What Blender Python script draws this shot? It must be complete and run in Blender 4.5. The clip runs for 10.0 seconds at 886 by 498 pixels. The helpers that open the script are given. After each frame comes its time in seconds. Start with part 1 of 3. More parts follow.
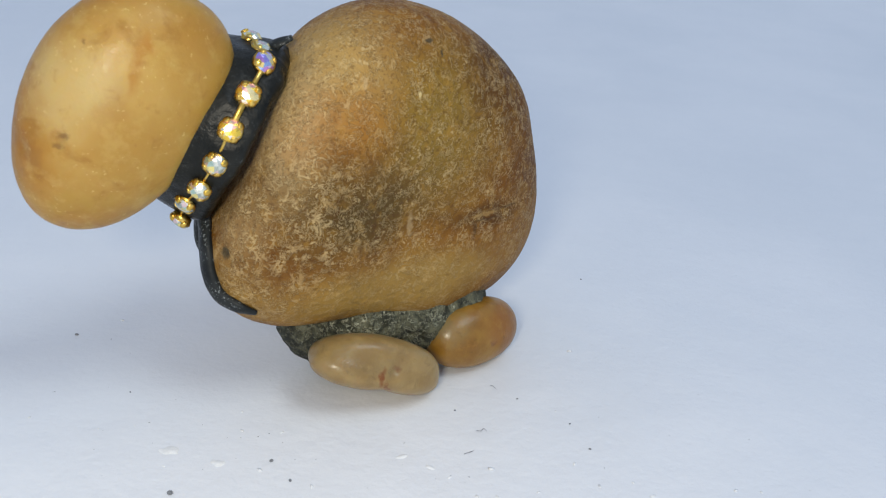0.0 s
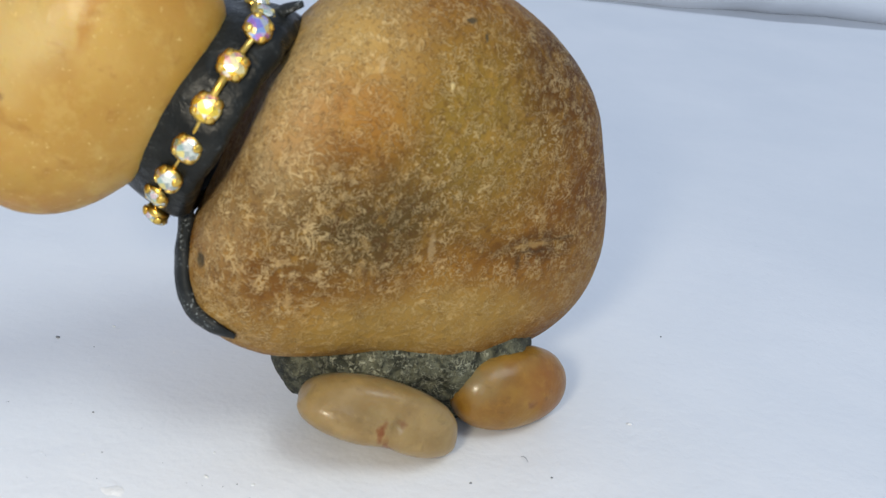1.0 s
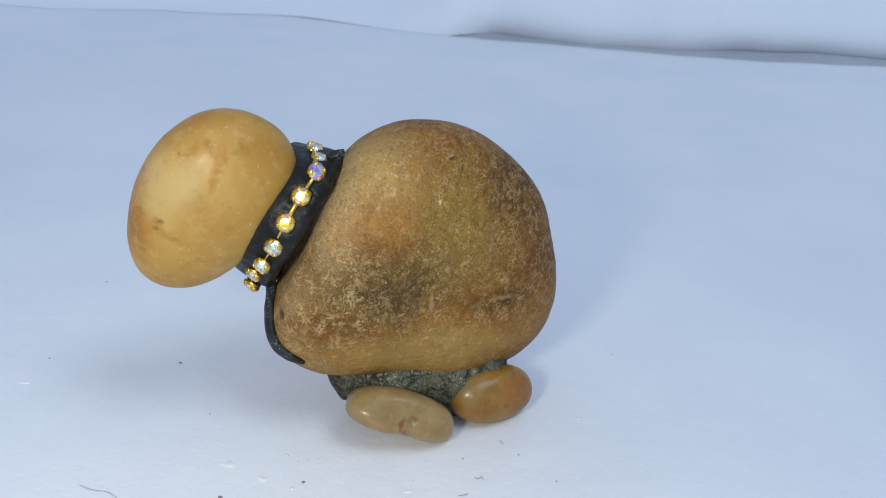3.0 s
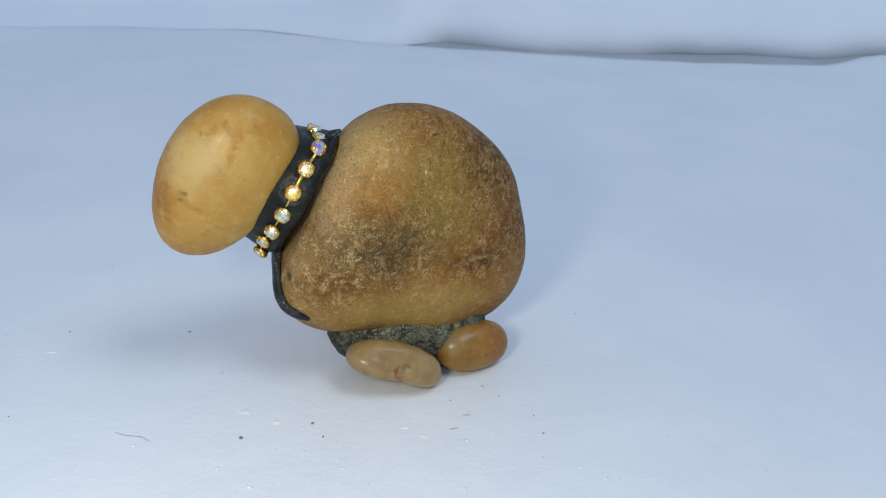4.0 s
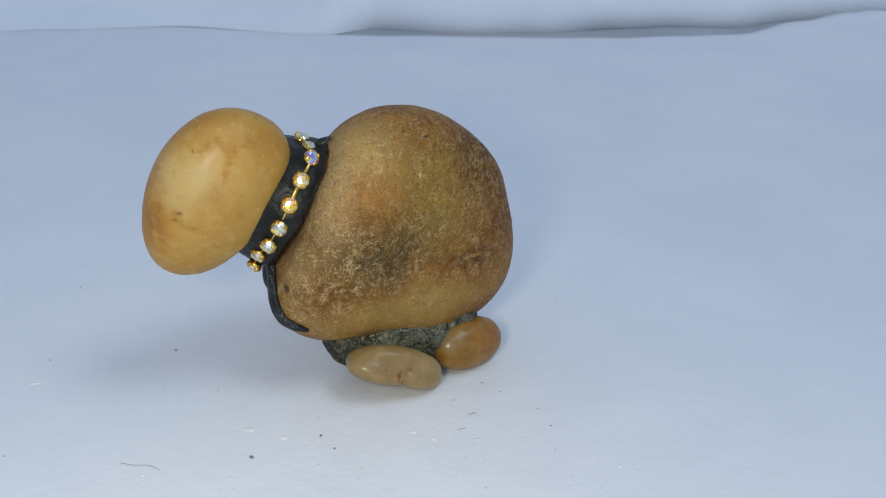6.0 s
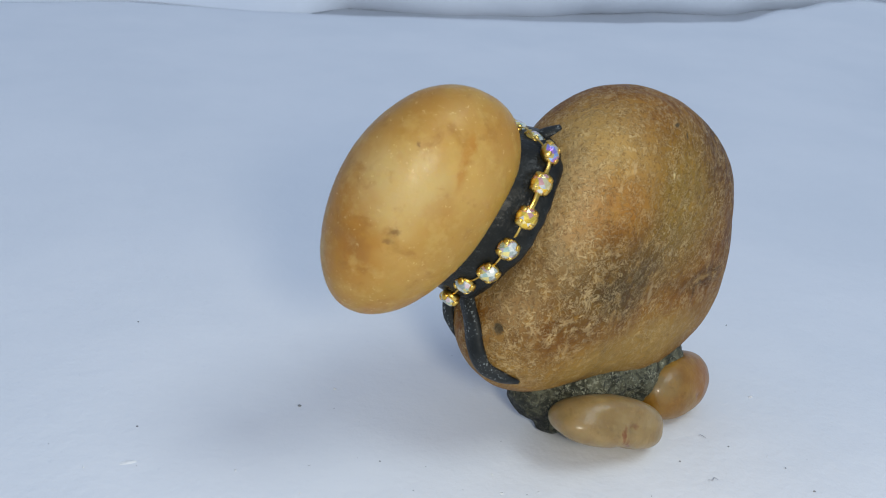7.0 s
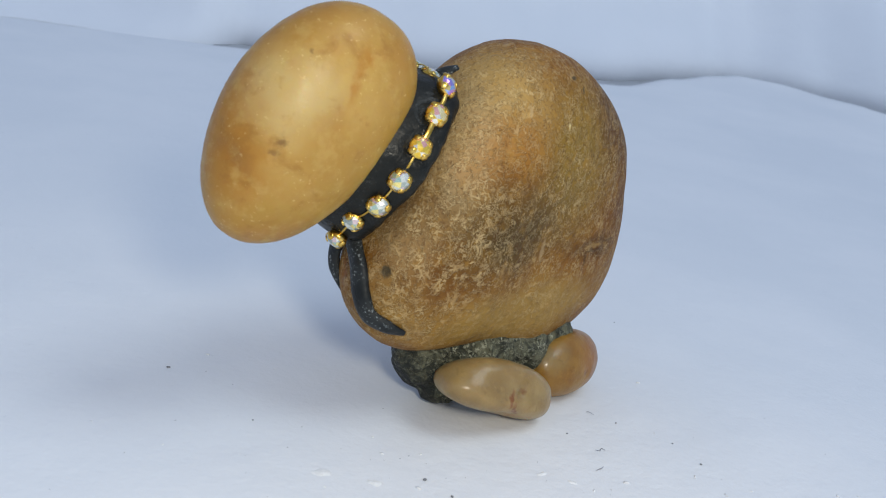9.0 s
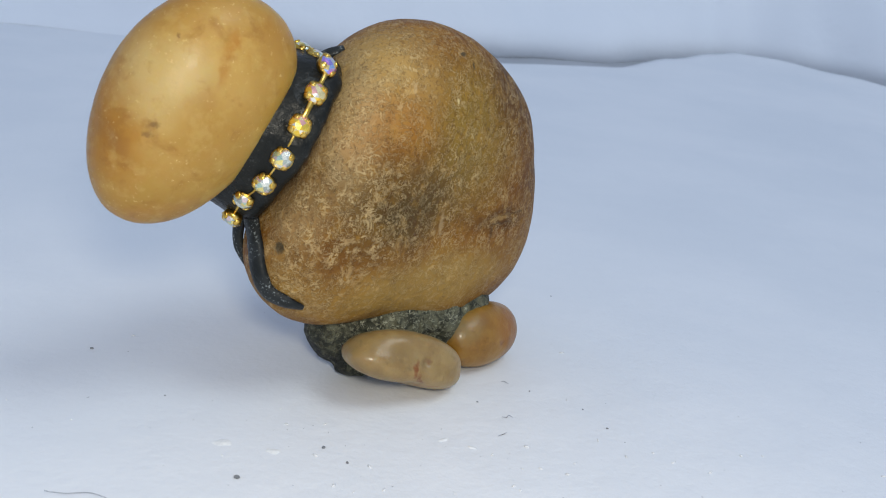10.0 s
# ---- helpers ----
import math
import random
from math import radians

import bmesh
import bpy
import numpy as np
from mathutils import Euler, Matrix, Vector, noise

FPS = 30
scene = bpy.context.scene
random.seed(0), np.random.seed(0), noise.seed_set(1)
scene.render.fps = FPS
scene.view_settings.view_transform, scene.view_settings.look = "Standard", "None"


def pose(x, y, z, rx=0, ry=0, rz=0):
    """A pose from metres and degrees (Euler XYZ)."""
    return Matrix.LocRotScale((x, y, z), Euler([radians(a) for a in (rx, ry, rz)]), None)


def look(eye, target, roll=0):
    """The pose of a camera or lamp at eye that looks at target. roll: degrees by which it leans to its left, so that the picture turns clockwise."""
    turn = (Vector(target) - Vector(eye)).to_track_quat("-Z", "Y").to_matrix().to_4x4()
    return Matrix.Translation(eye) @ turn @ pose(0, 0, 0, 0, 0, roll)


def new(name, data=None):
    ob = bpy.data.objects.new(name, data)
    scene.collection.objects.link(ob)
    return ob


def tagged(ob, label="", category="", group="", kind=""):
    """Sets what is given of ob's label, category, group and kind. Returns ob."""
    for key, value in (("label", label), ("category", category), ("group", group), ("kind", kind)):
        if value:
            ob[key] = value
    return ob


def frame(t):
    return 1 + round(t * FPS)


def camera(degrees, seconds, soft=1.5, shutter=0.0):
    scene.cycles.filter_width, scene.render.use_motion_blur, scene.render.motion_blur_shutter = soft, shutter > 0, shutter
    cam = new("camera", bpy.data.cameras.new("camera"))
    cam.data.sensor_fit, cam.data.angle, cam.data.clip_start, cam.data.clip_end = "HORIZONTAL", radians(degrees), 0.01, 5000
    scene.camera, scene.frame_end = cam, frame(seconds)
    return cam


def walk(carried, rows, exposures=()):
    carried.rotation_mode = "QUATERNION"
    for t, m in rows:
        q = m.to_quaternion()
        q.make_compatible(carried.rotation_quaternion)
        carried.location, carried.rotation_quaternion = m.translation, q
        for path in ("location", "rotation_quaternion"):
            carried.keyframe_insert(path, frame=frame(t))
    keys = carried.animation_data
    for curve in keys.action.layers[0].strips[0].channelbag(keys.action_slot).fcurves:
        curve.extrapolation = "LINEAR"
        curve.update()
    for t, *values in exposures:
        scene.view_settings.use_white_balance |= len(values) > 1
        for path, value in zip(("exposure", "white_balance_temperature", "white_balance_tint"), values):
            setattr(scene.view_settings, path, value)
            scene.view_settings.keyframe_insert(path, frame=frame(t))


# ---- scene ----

# ---------------------------------------------------------------- camera
cam = camera(48.46, 10.0, soft=1.0)
cam.data.dof.use_dof, cam.data.dof.focus_distance, cam.data.dof.aperture_fstop = True, 0.185, 60
PATH = [
    (0, (0.01710, -0.14350, 0.09367), (0.00297, 0.03568, 0.00596), 4.39),
    (0.5, (0.03477, -0.13320, 0.09300), (0.00650, 0.04486, 0.00644), 5.07),
    (1, (0.02682, -0.11463, 0.08189), (-0.01342, 0.06220, -0.00244), 6.63),
    (1.5, (0.02696, -0.11075, 0.08774), (-0.01973, 0.06580, 0.00620), 6.57),
    (1.6, (0.02957, -0.11118, 0.09121), (-0.01903, 0.06545, 0.01096), 6.14),
    (1.7, (0.03216, -0.11280, 0.10035), (-0.01727, 0.06349, 0.01986), 5.82),
    (1.8, (0.03645, -0.11523, 0.11087), (-0.01161, 0.06092, 0.02926), 5.91),
    (1.9, (0.04114, -0.11789, 0.11664), (-0.00773, 0.05681, 0.03243), 5.44),
    (2, (0.04057, -0.12233, 0.11575), (-0.00820, 0.05215, 0.03102), 4.99),
    (2.5, (0.04403, -0.14858, 0.12354), (-0.00672, 0.02543, 0.03901), 3.86),
    (3, (0.04749, -0.16406, 0.11812), (-0.00256, 0.01016, 0.03361), 4.11),
    (3.2, (0.04722, -0.16636, 0.11680), (-0.00219, 0.00787, 0.03194), 3.95),
    (4.3, (0.04994, -0.19985, 0.12070), (0.01098, -0.02036, 0.04154), 3.56),
    (4.5, (0.05317, -0.20013, 0.12246), (0.01325, -0.02074, 0.04355), 3.43),
    (5, (0.05853, -0.21076, 0.12675), (0.02592, -0.02918, 0.04951), 2.30),
    (5.2, (0.05820, -0.21582, 0.12710), (0.02991, -0.03326, 0.05047), 1.66),
    (6.3, (0.00539, -0.18215, 0.11383), (-0.01018, -0.00189, 0.02859), 3.13),
    (6.5, (-0.01314, -0.17354, 0.10678), (-0.01600, 0.00813, 0.02320), 4.09),
    (7, (-0.03683, -0.15241, 0.10234), (-0.03288, 0.02928, 0.01882), 4.78),
    (7.5, (-0.06002, -0.16057, 0.09771), (-0.04298, 0.02106, 0.01575), 7.63),
    (8, (-0.04819, -0.15898, 0.07906), (-0.02274, 0.02597, 0.00733), 9.79),
    (8.5, (-0.03923, -0.15471, 0.07742), (-0.01548, 0.03312, 0.01295), 9.17),
    (9, (-0.03450, -0.15516, 0.07972), (-0.00972, 0.03247, 0.01504), 9.51),
    (9.5, (-0.01456, -0.15854, 0.07994), (0.00980, 0.02955, 0.01646), 9.01),
    (10, (-0.01270, -0.16183, 0.08150), (0.00488, 0.02574, 0.01434), 6.97),
]
walk(cam, [(t, look(e, g, r)) for t, e, g, r in PATH], [(0, 0.02, 6600, 6), (1, 0.16, 6800, 6), (1.5, 0.10, 6550, 5), (2, 0.04, 5700, 7), (2.5, 0.02, 5900, 7), (3.2, -0.02, 6200, 5), (4.5, -0.20, 6200, 4), (5.2, -0.32, 6200, 4), (6.5, -0.15, 6350, 5), (7.5, -0.06, 6500, 5), (8, -0.10, 6850, 7), (8.5, -0.05, 6450, 6), (9, -0.06, 6400, 6), (10, -0.04, 6450, 6)])

# ---------------------------------------------------------------- light
world = bpy.data.worlds.new("daylight")
world.use_nodes = True
scene.world = world
bg = world.node_tree.nodes["Background"]
bg.inputs["Color"].default_value = (0.55, 0.67, 0.97, 1)
bg.inputs["Strength"].default_value = 0.58


def area(name, eye, target, size, watts, colour):
    data = bpy.data.lights.new(name, "AREA")
    data.shape, data.size, data.energy, data.color = "DISK", size, watts, colour
    ob = new(name, data)
    ob.matrix_world = look(eye, target)
    return ob


# daylight from a window behind on the far side, and the small white lamp beside the lens
area("window_light", (1.20, -0.55, 2.35), (0, 0.10, 0.02), 1.2, 17.8, (0.86, 0.93, 1.0))
area("lamp_light", (-0.003, -0.188, 0.118), (-0.01, 0, 0.02), 0.032, 0.205, (1.0, 0.91, 0.77))

# ---------------------------------------------------------------- helpers


def part(name, bm, material, parent=None, label="", smooth=True):
    me = bpy.data.meshes.new(name)
    if smooth:
        for f in bm.faces:
            f.smooth = True
    bm.to_mesh(me)
    bm.free()
    me.materials.append(material)
    ob = new(name, me)
    ob.parent = parent
    if label:
        tagged(ob, label)
    return ob


class Mat:
    """A node material with short calls for its nodes."""

    def __init__(self, name):
        self.m = bpy.data.materials.new(name)
        self.m.use_nodes = True
        self.t = self.m.node_tree
        self.b = self.t.nodes["Principled BSDF"]
        tc = self.t.nodes.new("ShaderNodeTexCoord")
        self.p = tc.outputs["Object"]

    def node(self, kind, values=(), **props):
        n = self.t.nodes.new(kind)
        for k, v in props.items():
            if k == "operation":
                n.operation = v
            elif k == "data_type":
                n.data_type = v
            elif k == "interpolation_type":
                n.interpolation_type = v
            elif k == "feature":
                n.feature = v
            elif k == "blend_type":
                n.blend_type = v
        for k, v in values:
            self.put(n.inputs[k], v)
        return n

    def put(self, socket, v):
        if isinstance(v, bpy.types.NodeSocket):
            self.t.links.new(v, socket)
        else:
            socket.default_value = v

    def vec(self, op, a, b=None, out="Vector"):
        n = self.node("ShaderNodeVectorMath", operation=op)
        self.put(n.inputs[0], a)
        if b is not None:
            self.put(n.inputs[1], b)
        return n.outputs[out]

    def math(self, op, a, b=0.0):
        n = self.node("ShaderNodeMath", operation=op)
        self.put(n.inputs[0], a)
        self.put(n.inputs[1], b)
        return n.outputs[0]

    def noise(self, scale, detail=3.0, rough=0.55, distort=0.0, at=None, out="Fac"):
        n = self.node("ShaderNodeTexNoise", [("Vector", at or self.p), ("Scale", scale), ("Detail", detail), ("Roughness", rough), ("Distortion", distort)])
        return n.outputs[out]

    def ramp(self, v, a, b, lo=0.0, hi=1.0):
        n = self.node("ShaderNodeMapRange", [("Value", v), ("From Min", a), ("From Max", b), ("To Min", lo), ("To Max", hi)], interpolation_type="SMOOTHSTEP")
        return n.outputs[0]

    def mix(self, f, a, b):
        n = self.node("ShaderNodeMix", data_type="RGBA")
        for s, v in ((n.inputs[0], f), (n.inputs[6], a), (n.inputs[7], b)):
            self.put(s, (*v, 1) if isinstance(v, tuple) and len(v) == 3 else v)
        return n.outputs[2]

    def warp(self, scale, amount):
        c = self.noise(scale, 3, out="Color")
        d = self.vec("SCALE", self.vec("SUBTRACT", c, (0.5, 0.5, 0.5)))
        d.node.inputs["Scale"].default_value = amount
        return self.vec("ADD", self.p, d)

    def spot(self, at, centre, radii, soft=0.5):
        d = self.vec("DIVIDE", self.vec("SUBTRACT", at, centre), radii)
        return self.ramp(self.vec("LENGTH", d, out="Value"), 1 + soft, 1 - soft)

    def ridge(self, scale, distort, width, detail=1.0):
        """Thin squiggly lines, 1 on the line."""
        d = self.math("ABSOLUTE", self.math("SUBTRACT", self.noise(scale, detail, 0.5, distort), 0.5))
        return self.ramp(d, width, 0.0)

    def bump(self, height, distance, strength=1.0):
        n = self.node("ShaderNodeBump", [("Height", height), ("Distance", distance), ("Strength", strength)])
        self.t.links.new(n.outputs[0], self.b.inputs["Normal"])

    def set(self, **values):
        names = dict(colour="Base Color", rough="Roughness", metal="Metallic", sss="Subsurface Weight", coat="Coat Weight", coat_rough="Coat Roughness",
                     ior="IOR", transmission="Transmission Weight", film="Thin Film Thickness", film_ior="Thin Film IOR", specular="Specular IOR Level")
        for k, v in values.items():
            self.put(self.b.inputs[names[k]], (*v, 1) if isinstance(v, tuple) and len(v) == 3 else v)
        return self.m


# ---------------------------------------------------------------- materials
def body_stone_material():
    k = Mat("brown_stone")
    w = k.warp(160, 0.006)
    w2 = k.warp(500, 0.0022)
    col = k.mix(k.ramp(k.noise(130, 5, 0.6), 0.35, 0.65), (0.201, 0.073, 0.008), (0.285, 0.123, 0.016))
    zones = [
        # pale stone by the collar, raised further in place of lamp sheen
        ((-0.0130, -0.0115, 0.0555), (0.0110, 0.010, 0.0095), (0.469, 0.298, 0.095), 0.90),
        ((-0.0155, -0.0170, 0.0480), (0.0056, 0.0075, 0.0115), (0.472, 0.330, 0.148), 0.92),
        ((-0.0225, -0.0188, 0.0345), (0.0045, 0.0060, 0.0075), (0.396, 0.266, 0.111), 0.60),
        ((-0.0220, -0.0175, 0.0240), (0.0060, 0.0060, 0.0050), (0.378, 0.231, 0.067), 0.60),
        ((-0.0078, -0.0155, 0.0460), (0.0080, 0.007, 0.0065), (0.356, 0.141, 0.019), 0.62),
        ((0.0060, -0.0045, 0.0450), (0.0105, 0.010, 0.0125), (0.270, 0.172, 0.030), 0.85),
        # brown right flank, darkened further in place of its shaded side
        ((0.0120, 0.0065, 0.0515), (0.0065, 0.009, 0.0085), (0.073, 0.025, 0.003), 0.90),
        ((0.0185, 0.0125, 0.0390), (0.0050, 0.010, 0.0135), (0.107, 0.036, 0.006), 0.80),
        ((-0.0010, -0.0070, 0.0190), (0.0260, 0.016, 0.0060), (0.345, 0.212, 0.052), 0.85),
        ((0.0195, 0.0130, 0.0220), (0.0065, 0.010, 0.0085), (0.273, 0.131, 0.026), 0.85),
        ((-0.0160, -0.0188, 0.0268), (0.0085, 0.006, 0.0036), (0.116, 0.043, 0.008), 0.50),
        ((-0.0195, -0.0188, 0.0390), (0.0045, 0.006, 0.0040), (0.110, 0.052, 0.012), 0.40),
        ((-0.0045, -0.0150, 0.0352), (0.0140, 0.011, 0.0085), (0.102, 0.062, 0.016), 0.78),
        ((-0.0042, -0.0140, 0.0335), (0.0075, 0.008, 0.0042), (0.049, 0.035, 0.010), 0.50),
        # broad extra darkening of the right flank, painted as shade
        ((0.0105, 0.0050, 0.0370), (0.0120, 0.012, 0.0150), (0.170, 0.073, 0.010), 0.38),
        ((0.0120, 0.0020, 0.0292), (0.0075, 0.006, 0.0015), (0.086, 0.035, 0.006), 0.78),
    ]
    for c, r, tint, amount in zones:
        col = k.mix(k.math("MULTIPLY", k.spot(w, c, r, 0.6), amount), col, tint)
    # cloudy mottling, darker seams and pale flaky strokes, fewer on the polished lower band
    col = k.mix(k.math("MULTIPLY", k.ramp(k.noise(420, 5, 0.65, 0.4), 0.46, 0.70), 0.42), col, (0.409, 0.218, 0.040))
    col = k.mix(k.math("MULTIPLY", k.ramp(k.noise(330, 5, 0.65, 0.6), 0.54, 0.76), 0.50), col, (0.094, 0.035, 0.005))
    smooth = k.spot(w, (0.004, -0.004, 0.0185), (0.03, 0.02, 0.0065), 0.4)
    worn = k.math("MAXIMUM", k.math("MULTIPLY", k.spot(w, (0.0125, 0.0065, 0.0500), (0.010, 0.012, 0.010), 0.5), 0.3), k.spot(w, (-0.0180, -0.0180, 0.0340), (0.012, 0.010, 0.016), 0.5))
    # short curled flakes at three sizes: thin contour lines cut up by a second pattern
    def curls(scale, twist, width, cut_scale, lo, hi):
        line = k.math("ABSOLUTE", k.math("SUBTRACT", k.noise(scale, 2.5, 0.55, twist), 0.5))
        return k.math("MULTIPLY", k.ramp(line, width, width * 0.12), k.ramp(k.noise(cut_scale, 2, 0.5), lo, hi))

    strokes = k.math("MAXIMUM", curls(560, 1.6, 0.050, 600, 0.46, 0.53), curls(950, 1.5, 0.060, 850, 0.44, 0.52))
    crusts = k.math("MULTIPLY", curls(330, 1.6, 0.055, 420, 0.45, 0.56), worn)
    patchy = k.ramp(k.noise(190, 4, 0.6, 0.8), 0.40, 0.64)
    amount = k.math("SUBTRACT", k.math("ADD", k.math("ADD", k.math("MULTIPLY", patchy, 0.28), 0.62), k.math("MULTIPLY", worn, 0.25)), k.math("MULTIPLY", smooth, 0.22))
    flakes = k.math("MAXIMUM", k.math("MULTIPLY", strokes, k.math("MINIMUM", k.math("MAXIMUM", amount, 0.0), 0.92)), k.math("MULTIPLY", crusts, 0.85))
    tone = k.mix(k.ramp(k.noise(260, 3), 0.38, 0.62, 0.28, 0.50), col, (0.86, 0.65, 0.33))
    col = k.mix(k.math("MULTIPLY", flakes, 0.92), col, tone)
    # fine reddish grain between the flakes
    grainy = k.ramp(k.noise(1500, 3, 0.6, 0.5), 0.52, 0.64)
    col = k.mix(k.math("MULTIPLY", k.math("MULTIPLY", grainy, k.math("SUBTRACT", 1.0, k.math("MAXIMUM", strokes, smooth))), 0.45), col, (0.089, 0.033, 0.008))
    # a crease on the flank, a pale scar beside the dark patch, a star-shaped ridge and a white fleck
    fold = k.warp(700, 0.0011)
    for c, rr, tint, much in (((0.0122, 0.0025, 0.0285), (0.0022, 0.0030, 0.00022), (0.055, 0.026, 0.008), 0.62), ((0.0155, 0.0060, 0.0297), (0.0016, 0.0024, 0.00028), (0.060, 0.028, 0.008), 0.6),
                              ((0.0106, 0.0010, 0.0272), (0.0004, 0.0012, 0.0011), (0.060, 0.028, 0.008), 0.75), ((0.0120, 0.0022, 0.0294), (0.0026, 0.0030, 0.00035), (0.615, 0.392, 0.136), 0.35),
                              ((0.0010, -0.0074, 0.0306), (0.00030, 0.0016, 0.0022), (0.50, 0.36, 0.18), 0.45), ((-0.0064, -0.0124, 0.0530), (0.0013, 0.0012, 0.00035), (0.639, 0.403, 0.136), 0.6),
                              ((-0.0058, -0.0118, 0.0534), (0.00035, 0.0010, 0.0008), (0.54, 0.37, 0.17), 0.7), ((0.0014, -0.0075, 0.0512), (0.00028, 0.0008, 0.00050), (0.924, 0.720, 0.335), 0.65)):
        col = k.mix(k.math("MULTIPLY", k.spot(fold, c, rr, 0.5), much), col, tint)
    # two small black chips and a grey pock
    chip = k.warp(1400, 0.0010)
    for c, r in (((0.0020, -0.0028, 0.0580), (0.0009, 0.0006, 0.00035)), ((0.0036, -0.0025, 0.0566), (0.00030, 0.0005, 0.0008)), ((-0.0244, -0.0192, 0.0282), (0.0008, 0.0014, 0.0010))):
        col = k.mix(k.math("MULTIPLY", k.spot(chip, c, r, 0.3), 0.9), col, (0.070, 0.054, 0.028))
    relief = k.math("ADD", k.math("MULTIPLY", flakes, 0.20), k.math("ADD", k.noise(300, 4, 0.60, 0.5), k.math("MULTIPLY", k.noise(1600, 3), 0.16)))
    k.bump(relief, 0.00058, 1.0)
    return k.set(colour=col, rough=k.ramp(k.noise(900, 3), 0.3, 0.7, 0.42, 0.62), specular=0.16)


def head_stone_material():
    k = Mat("amber_stone")
    w = k.warp(180, 0.007)
    col = k.mix(k.ramp(k.noise(90, 4), 0.35, 0.68), (0.445, 0.252, 0.048), (0.516, 0.316, 0.080))
    # stone tints; the orange left end and pale middle also paint the lamp's falloff
    for c, r, tint, amount in [
        ((-0.0490, -0.0255, 0.0505), (0.0068, 0.012, 0.0120), (0.393, 0.167, 0.016), 0.76),
        ((-0.0323, -0.0275, 0.0580), (0.0008, 0.005, 0.0038), (0.408, 0.176, 0.018), 0.75),
        ((-0.0350, -0.0296, 0.0518), (0.0022, 0.005, 0.0030), (0.374, 0.176, 0.019), 0.7),
        ((-0.0400, -0.0300, 0.0545), (0.0065, 0.006, 0.0050), (0.587, 0.432, 0.175), 0.7),
        ((-0.0470, -0.0303, 0.0457), (0.0018, 0.004, 0.0020), (0.267, 0.114, 0.028), 0.45),
        ((-0.0410, -0.0305, 0.0372), (0.0055, 0.006, 0.0022), (0.408, 0.247, 0.036), 0.5),
        # these two darken the top and bottom rim in place of shading
        ((-0.0430, -0.0190, 0.0645), (0.0100, 0.010, 0.0050), (0.363, 0.167, 0.021), 0.70),
        ((-0.0440, -0.0250, 0.0340), (0.0090, 0.009, 0.0032), (0.384, 0.177, 0.023), 0.60),
        ((-0.0260, -0.0200, 0.0600), (0.0060, 0.006, 0.0040), (0.374, 0.176, 0.022), 0.60),
    ]:
        col = k.mix(k.math("MULTIPLY", k.spot(w, c, r, 0.6), amount), col, tint)
    col = k.mix(k.math("MULTIPLY", k.ramp(k.noise(330, 5, 0.65), 0.48, 0.68), 0.45), col, (0.570, 0.379, 0.111))
    col = k.mix(k.math("MULTIPLY", k.ramp(k.noise(240, 4, 0.6, 0.5), 0.52, 0.70), 0.50), col, (0.302, 0.132, 0.018))
    # pale speckle of the stone, painted partly as tiny glints
    fleck = k.math("MULTIPLY", k.ramp(k.noise(1700, 2, 0.5), 0.64, 0.72), k.ramp(k.noise(200, 3), 0.42, 0.6))
    col = k.mix(k.math("MULTIPLY", fleck, 0.55), col, (0.730, 0.547, 0.224))
    brown = k.math("MULTIPLY", k.ramp(k.noise(800, 3), 0.62, 0.75), k.ramp(k.noise(150, 2), 0.5, 0.65))
    col = k.mix(k.math("MULTIPLY", brown, 0.5), col, (0.374, 0.176, 0.040))
    for c, r in (((-0.0417, -0.0314, 0.0471), (0.0006, 0.001, 0.0004)), ((-0.0409, -0.0314, 0.0485), (0.0007, 0.001, 0.0004)), ((-0.0385, -0.0281, 0.0602), (0.0003, 0.0005, 0.0003))):
        col = k.mix(k.math("MULTIPLY", k.spot(k.warp(1300, 0.0012), c, r, 0.6), 0.60), col, (0.179, 0.084, 0.022))
    k.b.inputs["Subsurface Radius"].default_value = (1.0, 0.5, 0.16)
    k.b.inputs["Subsurface Scale"].default_value = 0.0035
    k.bump(k.math("ADD", k.noise(260, 4), k.math("MULTIPLY", k.noise(1500, 3), 0.35)), 0.00018, 0.6)
    return k.set(colour=col, rough=k.ramp(k.noise(600, 3), 0.3, 0.7, 0.34, 0.48), sss=0.45, specular=0.32)


def foot_material(name, a, b, marks, gloss):
    k = Mat(name)
    w = k.warp(300, 0.003)
    col = k.mix(k.ramp(k.noise(220, 4), 0.35, 0.65), a, b)
    for c, r, tint, amount in marks:
        col = k.mix(k.math("MULTIPLY", k.spot(w, c, r, 0.5), amount), col, tint)
    col = k.mix(k.math("MULTIPLY", k.ramp(k.noise(520, 5, 0.65), 0.50, 0.72), 0.35), col, tuple(min(1, c * 1.35) for c in b))
    col = k.mix(k.math("MULTIPLY", k.ramp(k.noise(380, 4, 0.6, 0.6), 0.56, 0.72), 0.35), col, tuple(c * 0.5 for c in a))
    k.b.inputs["Subsurface Radius"].default_value = (1.0, 0.6, 0.3)
    k.b.inputs["Subsurface Scale"].default_value = 0.003
    k.bump(k.math("ADD", k.noise(350, 4), k.math("MULTIPLY", k.noise(1800, 2), 0.2)), 0.00025, 0.7)
    return k.set(colour=col, rough=gloss, sss=0.55, coat=0.18, coat_rough=0.14, specular=0.35)


